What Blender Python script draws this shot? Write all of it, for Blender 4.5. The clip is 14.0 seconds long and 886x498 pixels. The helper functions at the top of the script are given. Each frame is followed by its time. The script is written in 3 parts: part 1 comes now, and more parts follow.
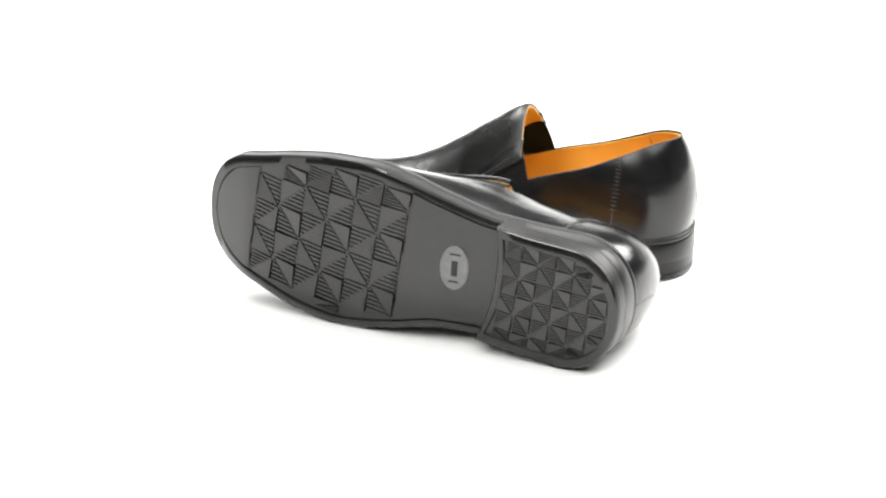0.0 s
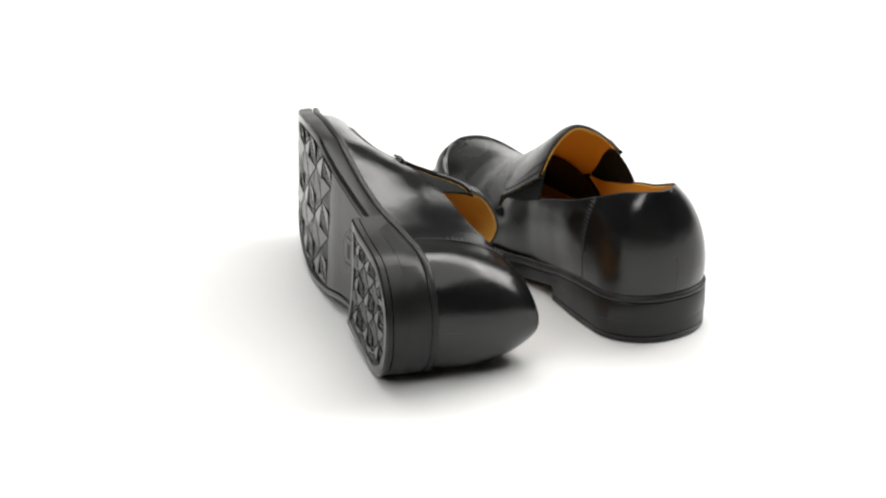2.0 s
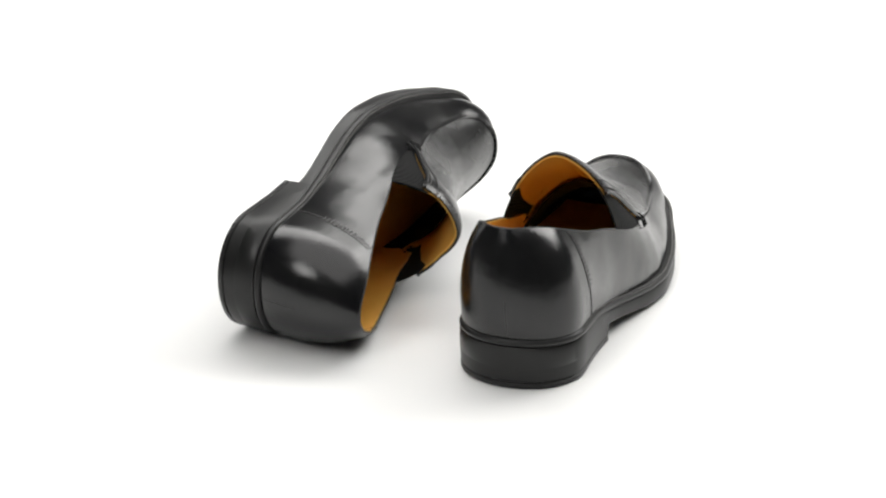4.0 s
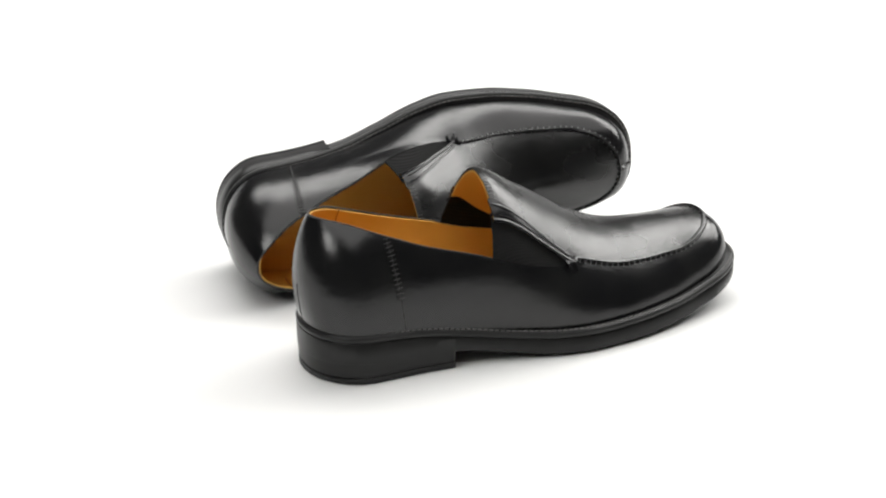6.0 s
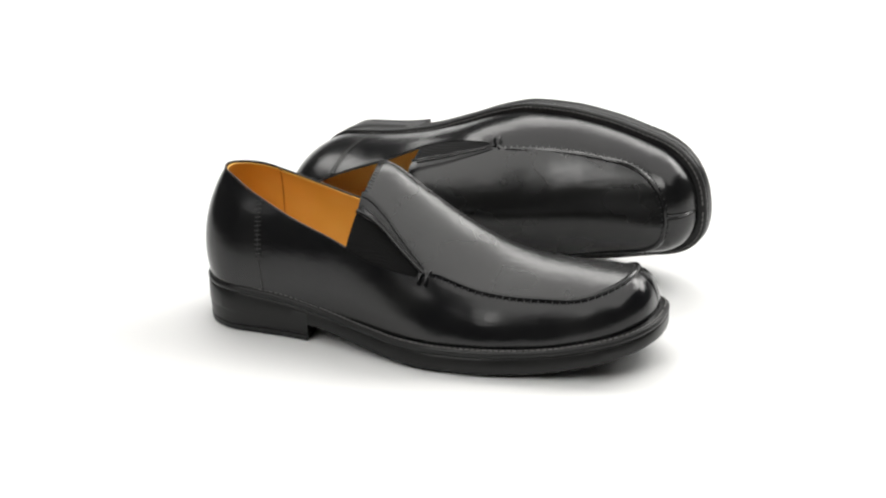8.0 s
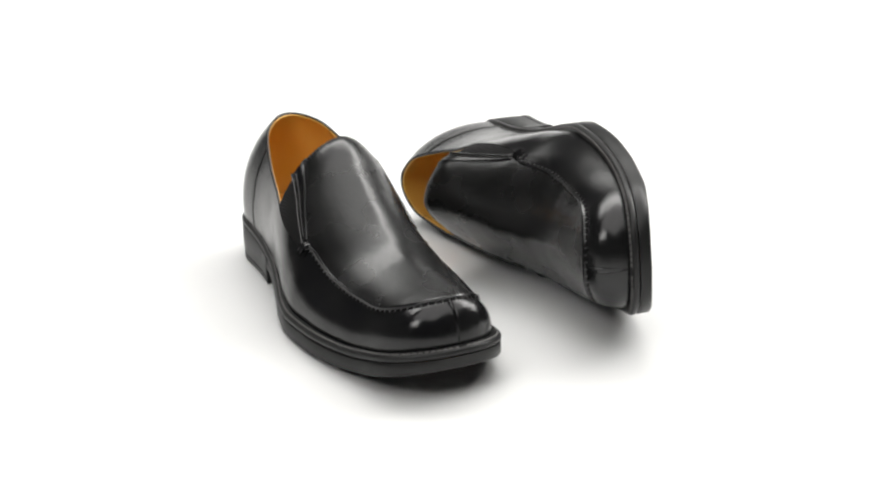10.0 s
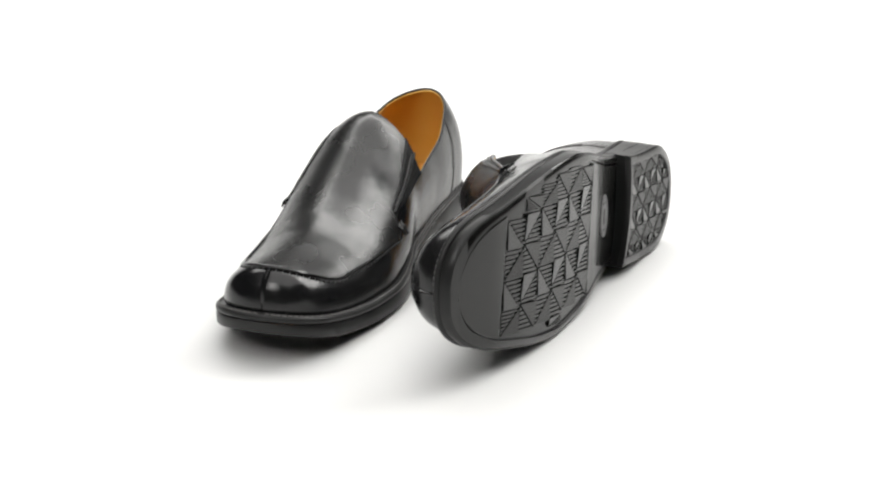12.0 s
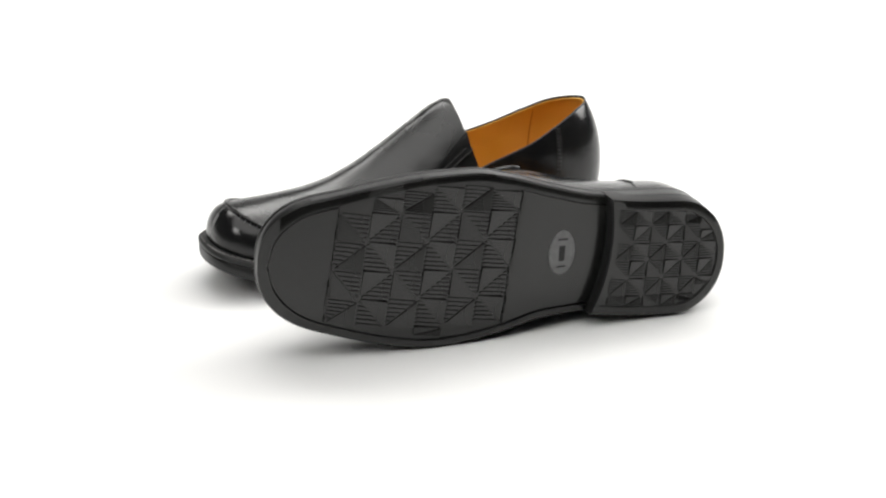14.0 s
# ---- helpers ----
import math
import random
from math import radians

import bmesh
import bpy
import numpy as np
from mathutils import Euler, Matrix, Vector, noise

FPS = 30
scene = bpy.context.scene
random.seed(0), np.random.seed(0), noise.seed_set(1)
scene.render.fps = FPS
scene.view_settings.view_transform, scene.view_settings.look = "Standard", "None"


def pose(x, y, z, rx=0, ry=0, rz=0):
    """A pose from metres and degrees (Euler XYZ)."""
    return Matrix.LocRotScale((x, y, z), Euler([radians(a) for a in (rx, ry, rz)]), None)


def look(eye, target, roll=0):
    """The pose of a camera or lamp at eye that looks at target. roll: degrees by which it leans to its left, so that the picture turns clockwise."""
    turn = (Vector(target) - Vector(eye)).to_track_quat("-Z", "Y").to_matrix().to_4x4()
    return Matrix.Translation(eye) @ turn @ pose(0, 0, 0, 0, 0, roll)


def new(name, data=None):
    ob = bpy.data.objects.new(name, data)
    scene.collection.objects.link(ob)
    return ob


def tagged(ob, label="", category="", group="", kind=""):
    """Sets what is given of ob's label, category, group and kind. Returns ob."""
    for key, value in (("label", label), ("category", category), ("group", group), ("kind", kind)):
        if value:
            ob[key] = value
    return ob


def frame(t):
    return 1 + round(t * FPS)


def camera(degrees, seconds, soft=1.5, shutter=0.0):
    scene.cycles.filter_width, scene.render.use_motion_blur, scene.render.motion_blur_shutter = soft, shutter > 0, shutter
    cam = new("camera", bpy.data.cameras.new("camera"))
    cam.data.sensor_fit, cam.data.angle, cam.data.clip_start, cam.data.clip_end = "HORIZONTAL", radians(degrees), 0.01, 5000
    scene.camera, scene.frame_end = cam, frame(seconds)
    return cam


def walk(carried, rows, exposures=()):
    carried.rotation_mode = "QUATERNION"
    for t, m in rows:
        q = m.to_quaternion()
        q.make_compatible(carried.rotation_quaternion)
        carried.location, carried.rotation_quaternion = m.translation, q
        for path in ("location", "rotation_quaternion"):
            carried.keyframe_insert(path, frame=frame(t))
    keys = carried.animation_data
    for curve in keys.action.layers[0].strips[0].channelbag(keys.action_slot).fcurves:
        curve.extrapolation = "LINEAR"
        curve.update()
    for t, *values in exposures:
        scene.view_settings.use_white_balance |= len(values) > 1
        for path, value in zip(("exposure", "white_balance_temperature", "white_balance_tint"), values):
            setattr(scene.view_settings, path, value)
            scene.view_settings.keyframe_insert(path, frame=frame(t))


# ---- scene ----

TURN = -22.584  # degrees a second, of the hidden turntable
SECONDS = 14.0

# ---- camera: stands still ----
cam = camera(30.59, SECONDS, soft=2.3)
CAM = pose(0, -1.0253, 0.4227, 68.879, 0, 0.672) @ pose(0, 0, 0, 0, 0, -0.91)
walk(cam, [(0, CAM), (SECONDS, CAM)], exposures=[(0, 1.2), (0.2, 0.3), (0.5, 0.0), (SECONDS, 0.0)])

# ---- world and studio light ----
world = bpy.data.worlds.new("studio")
world.use_nodes = True
world.node_tree.nodes["Background"].inputs[0].default_value = (0.97, 0.985, 1.0, 1)
world.node_tree.nodes["Background"].inputs[1].default_value = 0.03
scene.world = world


WARM = (1, 0.99, 0.965)


def softbox(name, eye, target, sx, sy, watts, color=(1, 1, 1)):
    data = bpy.data.lights.new(name, "AREA")
    data.shape, data.size, data.size_y, data.energy, data.color = "RECTANGLE", sx, sy, watts, color
    ob = new(name, data)
    ob.matrix_world = look(eye, target)
    return ob


softbox("softbox_overhead", (0.15, -0.1, 1.50), (0.02, -0.02, 0), 2.2, 1.8, 22.0, WARM)
softbox("softbox_key", (1.25, 0.62, 1.10), (0, 0, 0.04), 0.85, 0.95, 18.0, WARM)
softbox("softbox_fill", (-0.9, -1.15, 1.30), (0, 0, 0.04), 0.6, 0.6, 8.0, WARM)
# unseen lamp, added to keep the floor behind the shoes white
softbox("added_back_fill", (0.0, 1.25, 1.90), (0, 1.15, 0), 3.0, 1.0, 48.0, WARM)


# ---- materials ----
def material(name, base, rough, metal=0.0, spec=0.5, coat=0.0):
    m = bpy.data.materials.new(name)
    m.use_nodes = True
    b = m.node_tree.nodes["Principled BSDF"]
    b.inputs["Base Color"].default_value = (*base, 1)
    b.inputs["Roughness"].default_value = rough
    b.inputs["Metallic"].default_value = metal
    b.inputs["Specular IOR Level"].default_value = spec
    b.inputs["Coat Weight"].default_value = coat
    return m, m.node_tree, b


def noise_node(tree, scale, detail=4.0, rough=0.55, stretch=None):
    n = tree.nodes.new("ShaderNodeTexNoise")
    n.inputs["Scale"].default_value, n.inputs["Detail"].default_value, n.inputs["Roughness"].default_value = scale, detail, rough
    co = tree.nodes.new("ShaderNodeTexCoord")
    if stretch:
        mp = tree.nodes.new("ShaderNodeMapping")
        mp.inputs["Scale"].default_value = stretch
        tree.links.new(co.outputs["Object"], mp.inputs["Vector"])
        tree.links.new(mp.outputs["Vector"], n.inputs["Vector"])
    else:
        tree.links.new(co.outputs["Object"], n.inputs["Vector"])
    return n


def ranged(tree, src, lo, hi, a=0.3, b=0.7):
    r = tree.nodes.new("ShaderNodeMapRange")
    r.inputs["From Min"].default_value, r.inputs["From Max"].default_value = a, b
    r.inputs["To Min"].default_value, r.inputs["To Max"].default_value = lo, hi
    tree.links.new(src, r.inputs["Value"])
    return r.outputs["Result"]


def mixed(tree, fac, c1, c2):
    x = tree.nodes.new("ShaderNodeMix")
    x.data_type = "RGBA"
    x.inputs["A"].default_value, x.inputs["B"].default_value = (*c1, 1), (*c2, 1)
    tree.links.new(fac, x.inputs["Factor"])
    return x.outputs["Result"]


def bumped(tree, b, heights, dist):
    """heights: list of (output, strength), stacked."""
    last = None
    for out, k in heights:
        n = tree.nodes.new("ShaderNodeBump")
        n.inputs["Strength"].default_value, n.inputs["Distance"].default_value = k, dist
        tree.links.new(out, n.inputs["Height"])
        if last:
            tree.links.new(last, n.inputs["Normal"])
        last = n.outputs["Normal"]
    tree.links.new(last, b.inputs["Normal"])


def leather(name, c1, c2, r1, r2, grain=0.10, crease=0.12, spec=0.5):
    m, tr, b = material(name, c1, r1, spec=spec)
    big = noise_node(tr, 28, 1)
    mid = noise_node(tr, 180, 1, 0.4)
    tr.links.new(mixed(tr, ranged(tr, big.outputs["Fac"], 0, 1), c1, c2), b.inputs["Base Color"])
    add = tr.nodes.new("ShaderNodeMath")
    add.operation = "MULTIPLY_ADD"
    add.inputs[1].default_value = 0.02
    tr.links.new(mid.outputs["Fac"], add.inputs[0])
    tr.links.new(ranged(tr, big.outputs["Fac"], r1 - 0.04, r2 - 0.04), add.inputs[2])
    tr.links.new(add.outputs[0], b.inputs["Roughness"])
    wrinkle = noise_node(tr, 95, 2, 0.5, (1, 0.55, 1))
    pores = noise_node(tr, 900, 2, 0.6)
    bumped(tr, b, [(big.outputs["Fac"], crease), (wrinkle.outputs["Fac"], grain), (pores.outputs["Fac"], grain * 0.4)], 0.001)
    return m


LEATHER = leather("black_leather", (0.006, 0.006, 0.007), (0.011, 0.011, 0.011), 0.16, 0.27, 0.24, 0.60, 0.5)
APRON = leather("black_apron_leather", (0.006, 0.006, 0.006), (0.012, 0.012, 0.012), 0.26, 0.33, 0.34, 0.22, 0.72)
LINING = leather("tan_lining_leather", (0.68, 0.375, 0.07), (0.75, 0.43, 0.10), 0.6, 0.7, 0.35, 0.5, 0.3)
RUBBER = leather("black_rubber", (0.011, 0.011, 0.011), (0.016, 0.016, 0.016), 0.36, 0.46, 0.08, 0.06, 0.32)
TREAD = leather("black_tread_rubber", (0.010, 0.010, 0.010), (0.016, 0.016, 0.015), 0.18, 0.28, 0.06, 0.04, 0.5)
PLATE = leather("black_sole_plate", (0.007, 0.007, 0.007), (0.012, 0.012, 0.011), 0.16, 0.24, 0.05, 0.04, 0.5)
ELASTIC, _tr, _b = material("black_elastic", (0.006, 0.006, 0.006), 0.85, spec=0.2)
_w = _tr.nodes.new("ShaderNodeTexWave")
_w.inputs["Scale"].default_value = 380
_c = _tr.nodes.new("ShaderNodeTexCoord")
_tr.links.new(_c.outputs["Object"], _w.inputs["Vector"])
bumped(_tr, _b, [(_w.outputs["Fac"], 0.5)], 0.0005)
# near-black brown that paints in the deep shade of the shoe's inside
SHADED_LINING, _tr, _b = material("shaded_lining", (0.012, 0.011, 0.010), 0.9, spec=0.15)
_n = noise_node(_tr, 1200)
_tr.links.new(mixed(_tr, ranged(_tr, _n.outputs["Fac"], 0, 1), (0.020, 0.013, 0.008), (0.036, 0.023, 0.013)), _b.inputs["Base Color"])
THREAD, _tr, _b = material("black_thread", (0.016, 0.016, 0.016), 0.5, spec=0.5)
_n = noise_node(_tr, 900)
_tr.links.new(mixed(_tr, ranged(_tr, _n.outputs["Fac"], 0, 1), (0.014, 0.014, 0.014), (0.050, 0.049, 0.047)), _b.inputs["Base Color"])
GREY_THREAD, _tr, _b = material("grey_thread", (0.10, 0.095, 0.09), 0.7)
_n = noise_node(_tr, 900)
_tr.links.new(mixed(_tr, ranged(_tr, _n.outputs["Fac"], 0, 1), (0.08, 0.077, 0.074), (0.22, 0.215, 0.21)), _b.inputs["Base Color"])
TAN_THREAD, _tr, _b = material("tan_thread", (0.40, 0.18, 0.03), 0.7)
_n = noise_node(_tr, 900)
_tr.links.new(mixed(_tr, ranged(_tr, _n.outputs["Fac"], 0, 1), (0.34, 0.15, 0.025), (0.48, 0.22, 0.04)), _b.inputs["Base Color"])
BADGE, _tr, _b = material("grey_badge", (0.10, 0.10, 0.10), 0.5)
_n = noise_node(_tr, 300)
_tr.links.new(mixed(_tr, ranged(_tr, _n.outputs["Fac"], 0, 1), (0.13, 0.13, 0.132), (0.17, 0.17, 0.17)), _b.inputs["Base Color"])
FLOOR, _tr, _b = material("white_gloss_board", (0.86, 0.86, 0.855), 0.22, spec=0.35)
_n = noise_node(_tr, 6, 3)
_tr.links.new(ranged(_tr, _n.outputs["Fac"], 0.28, 0.38), _b.inputs["Roughness"])
_tr.links.new(mixed(_tr, ranged(_tr, _n.outputs["Fac"], 0, 1), (0.85, 0.85, 0.845), (0.875, 0.875, 0.87)), _b.inputs["Base Color"])
PAPER, _tr, _b = material("white_backdrop_paper", (0.88, 0.88, 0.88), 0.8, spec=0.2)
_n = noise_node(_tr, 40, 3)
_tr.links.new(mixed(_tr, ranged(_tr, _n.outputs["Fac"], 0, 1), (0.86, 0.86, 0.86), (0.89, 0.89, 0.89)), _b.inputs["Base Color"])

WALL, _tr, _b = material("grey_wall_paint", (0.16, 0.16, 0.16), 0.8, spec=0.2)
_n = noise_node(_tr, 5, 3)
_tr.links.new(mixed(_tr, ranged(_tr, _n.outputs["Fac"], 0, 1), (0.14, 0.14, 0.14), (0.18, 0.18, 0.18)), _b.inputs["Base Color"])


# ---- mesh helpers ----
def mesh_object(name, verts, faces, mat, parent=None, label="", smooth=True):
    me = bpy.data.meshes.new(name)
    me.from_pydata([tuple(map(float, v)) for v in verts], [], [tuple(map(int, f)) for f in faces])
    bm = bmesh.new()
    bm.from_mesh(me)
    bmesh.ops.remove_doubles(bm, verts=bm.verts, dist=1e-6)
    bmesh.ops.dissolve_degenerate(bm, edges=bm.edges, dist=1e-7)
    bmesh.ops.recalc_face_normals(bm, faces=bm.faces)
    for f in bm.faces:
        f.smooth = smooth
    if smooth:
        for e in bm.edges:
            if len(e.link_faces) == 2 and e.calc_face_angle(0) > radians(42):
                e.smooth = False
    bm.to_mesh(me)
    bm.free()
    me.materials.append(mat)
    ob = new(name, me)
    ob.parent = parent
    if label:
        tagged(ob, label)
    return ob


def spline(*pairs):
    """A smooth curve through (at, value) pairs."""
    xs = np.array([p[0] for p in pairs], float)
    vs = np.array([p[1] for p in pairs], float)
    d = np.diff(vs) / np.diff(xs)
    m = np.concatenate([[d[0]], np.where(d[:-1] * d[1:] > 0, 2 * d[:-1] * d[1:] / (d[:-1] + d[1:] + 1e-12), 0), [d[-1]]])

    def at(x):
        x = np.clip(np.asarray(x, float), xs[0], xs[-1])
        k = np.clip(np.searchsorted(xs, x) - 1, 0, len(xs) - 2)
        h = xs[k + 1] - xs[k]
        t = (x - xs[k]) / h
        return ((2 * t ** 3 - 3 * t ** 2 + 1) * vs[k] + (t ** 3 - 2 * t ** 2 + t) * h * m[k]
                + (-2 * t ** 3 + 3 * t ** 2) * vs[k + 1] + (t ** 3 - t ** 2) * h * m[k + 1])
    return at


def grid_faces(ni, nj, start=0):
    return [(start + i * nj + j, start + i * nj + j + 1, start + (i + 1) * nj + j + 1, start + (i + 1) * nj + j)
            for i in range(ni - 1) for j in range(nj - 1)]


def grid_normals(p):
    n = np.cross(np.gradient(p, axis=0), np.gradient(p, axis=1))
    size = np.linalg.norm(n, axis=2, keepdims=True)
    return n / np.maximum(size, 1e-12)


def shell(p, outer, inner, n=None, ends=True):
    """Verts and faces of a closed skin round the grid p, from offset inner to offset outer along its normals."""
    ni, nj = p.shape[:2]
    n = grid_normals(p) if n is None else n
    verts = np.concatenate([(p + n * outer).reshape(-1, 3), (p + n * inner).reshape(-1, 3)])
    k = ni * nj
    faces = grid_faces(ni, nj) + [f[::-1] for f in grid_faces(ni, nj, k)]
    for i in range(ni - 1):
        for j in (0, nj - 1):
            faces.append((i * nj + j, (i + 1) * nj + j, k + (i + 1) * nj + j, k + i * nj + j))
    for j in range(nj - 1):
        for i in (0, ni - 1) if ends else ():
            faces.append((i * nj + j, i * nj + j + 1, k + i * nj + j + 1, k + i * nj + j))
    return verts, faces


def tube(points, radius, sides=6):
    p = np.array(points, float)
    t = np.gradient(p, axis=0)
    t /= np.maximum(np.linalg.norm(t, axis=1, keepdims=True), 1e-12)
    ref = np.tile([0.13, 0.2, 0.97], (len(p), 1))
    a = np.cross(t, ref)
    a /= np.maximum(np.linalg.norm(a, axis=1, keepdims=True), 1e-9)
    b = np.cross(t, a)
    ang = np.linspace(0, 2 * math.pi, sides, endpoint=False)
    rr = np.broadcast_to(np.asarray(radius, float), (len(p),))
    ring = p[:, None] + rr[:, None, None] * (a[:, None] * np.cos(ang)[None, :, None] + b[:, None] * np.sin(ang)[None, :, None])
    faces = []
    for i in range(len(p) - 1):
        for j in range(sides):
            faces.append((i * sides + j, i * sides + (j + 1) % sides, (i + 1) * sides + (j + 1) % sides, (i + 1) * sides + j))
    faces += [tuple(range(sides)), tuple((len(p) - 1) * sides + j for j in range(sides))]
    return ring.reshape(-1, 3), faces


def joined(pieces):
    verts, faces, k = [], [], 0
    for v, f in pieces:
        verts.append(np.asarray(v, float))
        faces += [tuple(i + k for i in q) for q in f]
        k += len(v)
    return np.concatenate(verts), faces


# ---- the shape of the shoe (a right shoe: x outwards, y to the toe, z up, from the heel's back on the floor) ----
LENGTH = 0.3028
OUT_LAT = spline((0, .0385), (.03, .0395), (.06, .0400), (.09, .0425), (.12, .0495), (.15, .0578), (.172, .0612), (.20, .0597), (.232, .0543), (.264, .0460), (.3040, .0375))
OUT_MED = spline((0, .0375), (.03, .0385), (.06, .0378), (.09, .0358), (.12, .0368), (.15, .0437), (.175, .0490), (.196, .0512), (.222, .0492), (.249, .0440), (.270, .0394), (.3040, .0335))
INSET = spline((0, .0015), (.08, .002), (.13, .004), (.20, .0055), (.3040, .0055))
WELT_TOP = spline((0, .0318), (.03, .0312), (.063, .0285), (.093, .0232), (.123, .0188), (.152, .0165), (.182, .0163), (.212, .0172), (.2435, .0195), (.2756, .0258), (.3040, .0330))
SOLE_LOW = spline((0, .0125), (.06, .0120), (.09, .0095), (.12, .0050), (.14, .0020), (.163, .0005), (.193, .0006), (.2275, .0027), (.263, .0080), (.281, .0132), (.3040, .0212))
RIDGE = spline((0, .1022), (.015, .1030), (.03, .1045), (.055, .1062), (.09, .1075), (.119, .1080), (.145, .0950), (.169, .0803), (.1886, .0697), (.2073, .0627), (.226, .0595), (.2513, .0577), (.28, .0564), (.3040, .054))
BOX = spline((0, 2.2), (.05, 2.0), (.09, 2.0), (.118, 1.86), (.14, 1.70), (.162, 1.56), (.19, 1.56), (.22, 1.66), (.245, 1.76), (.268, 2.0), (.3040, 2.7))
TOPLINE = spline((0, .0975), (.02, .0945), (.045, .0865), (.07, .0775), (.10, .0690), (.13, .0592), (.162, .0525))
APRON_HALF = spline((.162, .0382), (.19, .0375), (.215, .0358), (.245, .0322), (.2885, .0290))
BULGE = spline((0, .03), (.05, .06), (.11, .125), (.15, .085), (.18, .035), (.3040, .03))
MED_BULGE = spline((0, 0), (.03, .04), (.08, .15), (.13, .15), (.17, .04), (.3040, 0))  # the inner quarter is fuller
TACK, FRONT = .162, .2830
TREAD_FROM, TREAD_TO = .1475, .2600
TREAD_SLANT = .105  # the inner side of the tread lies further forward
HEEL_Y, TOE_Y = .0015, .2974


def rounding(y, y0, y1, r0, n0, r1, n1):
    y = np.asarray(y, float)
    a = np.clip((y0 + r0 - y) / r0, 0, 1)
    b = np.clip((y - (y1 - r1)) / r1, 0, 1)
    return np.maximum(1 - a ** n0, 0) ** (1 / n0) * np.maximum(1 - b ** n1, 0) ** (1 / n1)


def sole_half(y, side, grow=0.0):
    w = (OUT_LAT(y) if side > 0 else OUT_MED(y)) + grow
    return w * rounding(y, -grow, LENGTH + grow, .036, 2.2, .039, 2.6)


def upper_half(y, side):
    w = (OUT_LAT(y) if side > 0 else OUT_MED(y)) - INSET(y)
    return w * rounding(y, HEEL_Y, TOE_Y, .034, 2.2, .036, 2.6)


def height(y):
    return (RIDGE(y) - WELT_TOP(y)) * rounding(y, -1, TOE_Y, .01, 2, .017, 2.3)


def last_point(y, side, phi):
    """The last's surface: phi runs from 0 at the welt to pi / 2 on the ridge."""
    y, phi = np.broadcast_arrays(np.asarray(y, float), np.asarray(phi, float))
    k = 2 / BOX(y)
    c, s = np.maximum(np.cos(phi), 0), np.maximum(np.sin(phi), 0)
    x = side * upper_half(y, side) * (c ** k) * (1 + (BULGE(y) + (MED_BULGE(y) if side < 0 else 0)) * np.sin(2 * phi))
    up = height(y) * s ** k
    x = x - 0.0046 * (up / .06) ** 2 * np.clip(1 - y / .16, 0, 1)  # the upper leans inwards
    lean = (6.2 * up ** 2 - 0.27 * up) * np.clip(1 - y / .08, 0, 1) ** 2
    return np.stack([x, y + lean, WELT_TOP(y) + up], -1)


def phi_at_height(y, z):
    k = 2 / BOX(y)
    return np.arcsin(np.clip((z - WELT_TOP(y)) / np.maximum(height(y), 1e-9), 0, 1) ** (1 / k))


def phi_at_half(y, side, x):
    k = 2 / BOX(y)
    return np.arccos(np.clip(x / np.maximum(upper_half(y, side), 1e-9), 0, 1) ** (1 / k))


def apron_half(y):
    b = np.clip((y - (FRONT - .044)) / .044, 0, 1)
    return APRON_HALF(y) * np.maximum(1 - b ** 2.4, 0) ** (1 / 2.4)


def edge_phi(y, side):
    """The upper border of the side leather: the topline, then the apron's seam."""
    y = np.asarray(y, float)
    a = phi_at_height(y, TOPLINE(y))
    b = np.where(y >= FRONT, math.pi / 2, phi_at_half(y, side, apron_half(y)))
    t = np.clip((y - (TACK - .006)) / .012, 0, 1)
    return a * (1 - t) + b * t


def stations(n, a=HEEL_Y, b=TOE_Y):
    return a + (b - a) * (1 - np.cos(np.linspace(0, math.pi, n))) / 2


def around(n):
    """(y, side) pairs from the toe along the outer side to the heel and back along the inner side."""
    y = stations(n)
    return np.concatenate([y[::-1], y[1:]]), np.concatenate([np.ones(n), -np.ones(n - 1)])


def side_grid(n, rows):
    ys, ss = around(n)
    t = np.linspace(0, 1, rows)
    p = np.zeros((len(ys), rows, 3))
    for i, (y, s) in enumerate(zip(ys, ss)):
        p[i] = last_point(y, s, edge_phi(y, s) * t)
    return p


def outward(p):
    n = grid_normals(p)
    mid = p[len(p) // 4, p.shape[1] // 2]
    return n if n[len(p) // 4, p.shape[1] // 2, 0] * np.sign(mid[0]) > 0 else -n


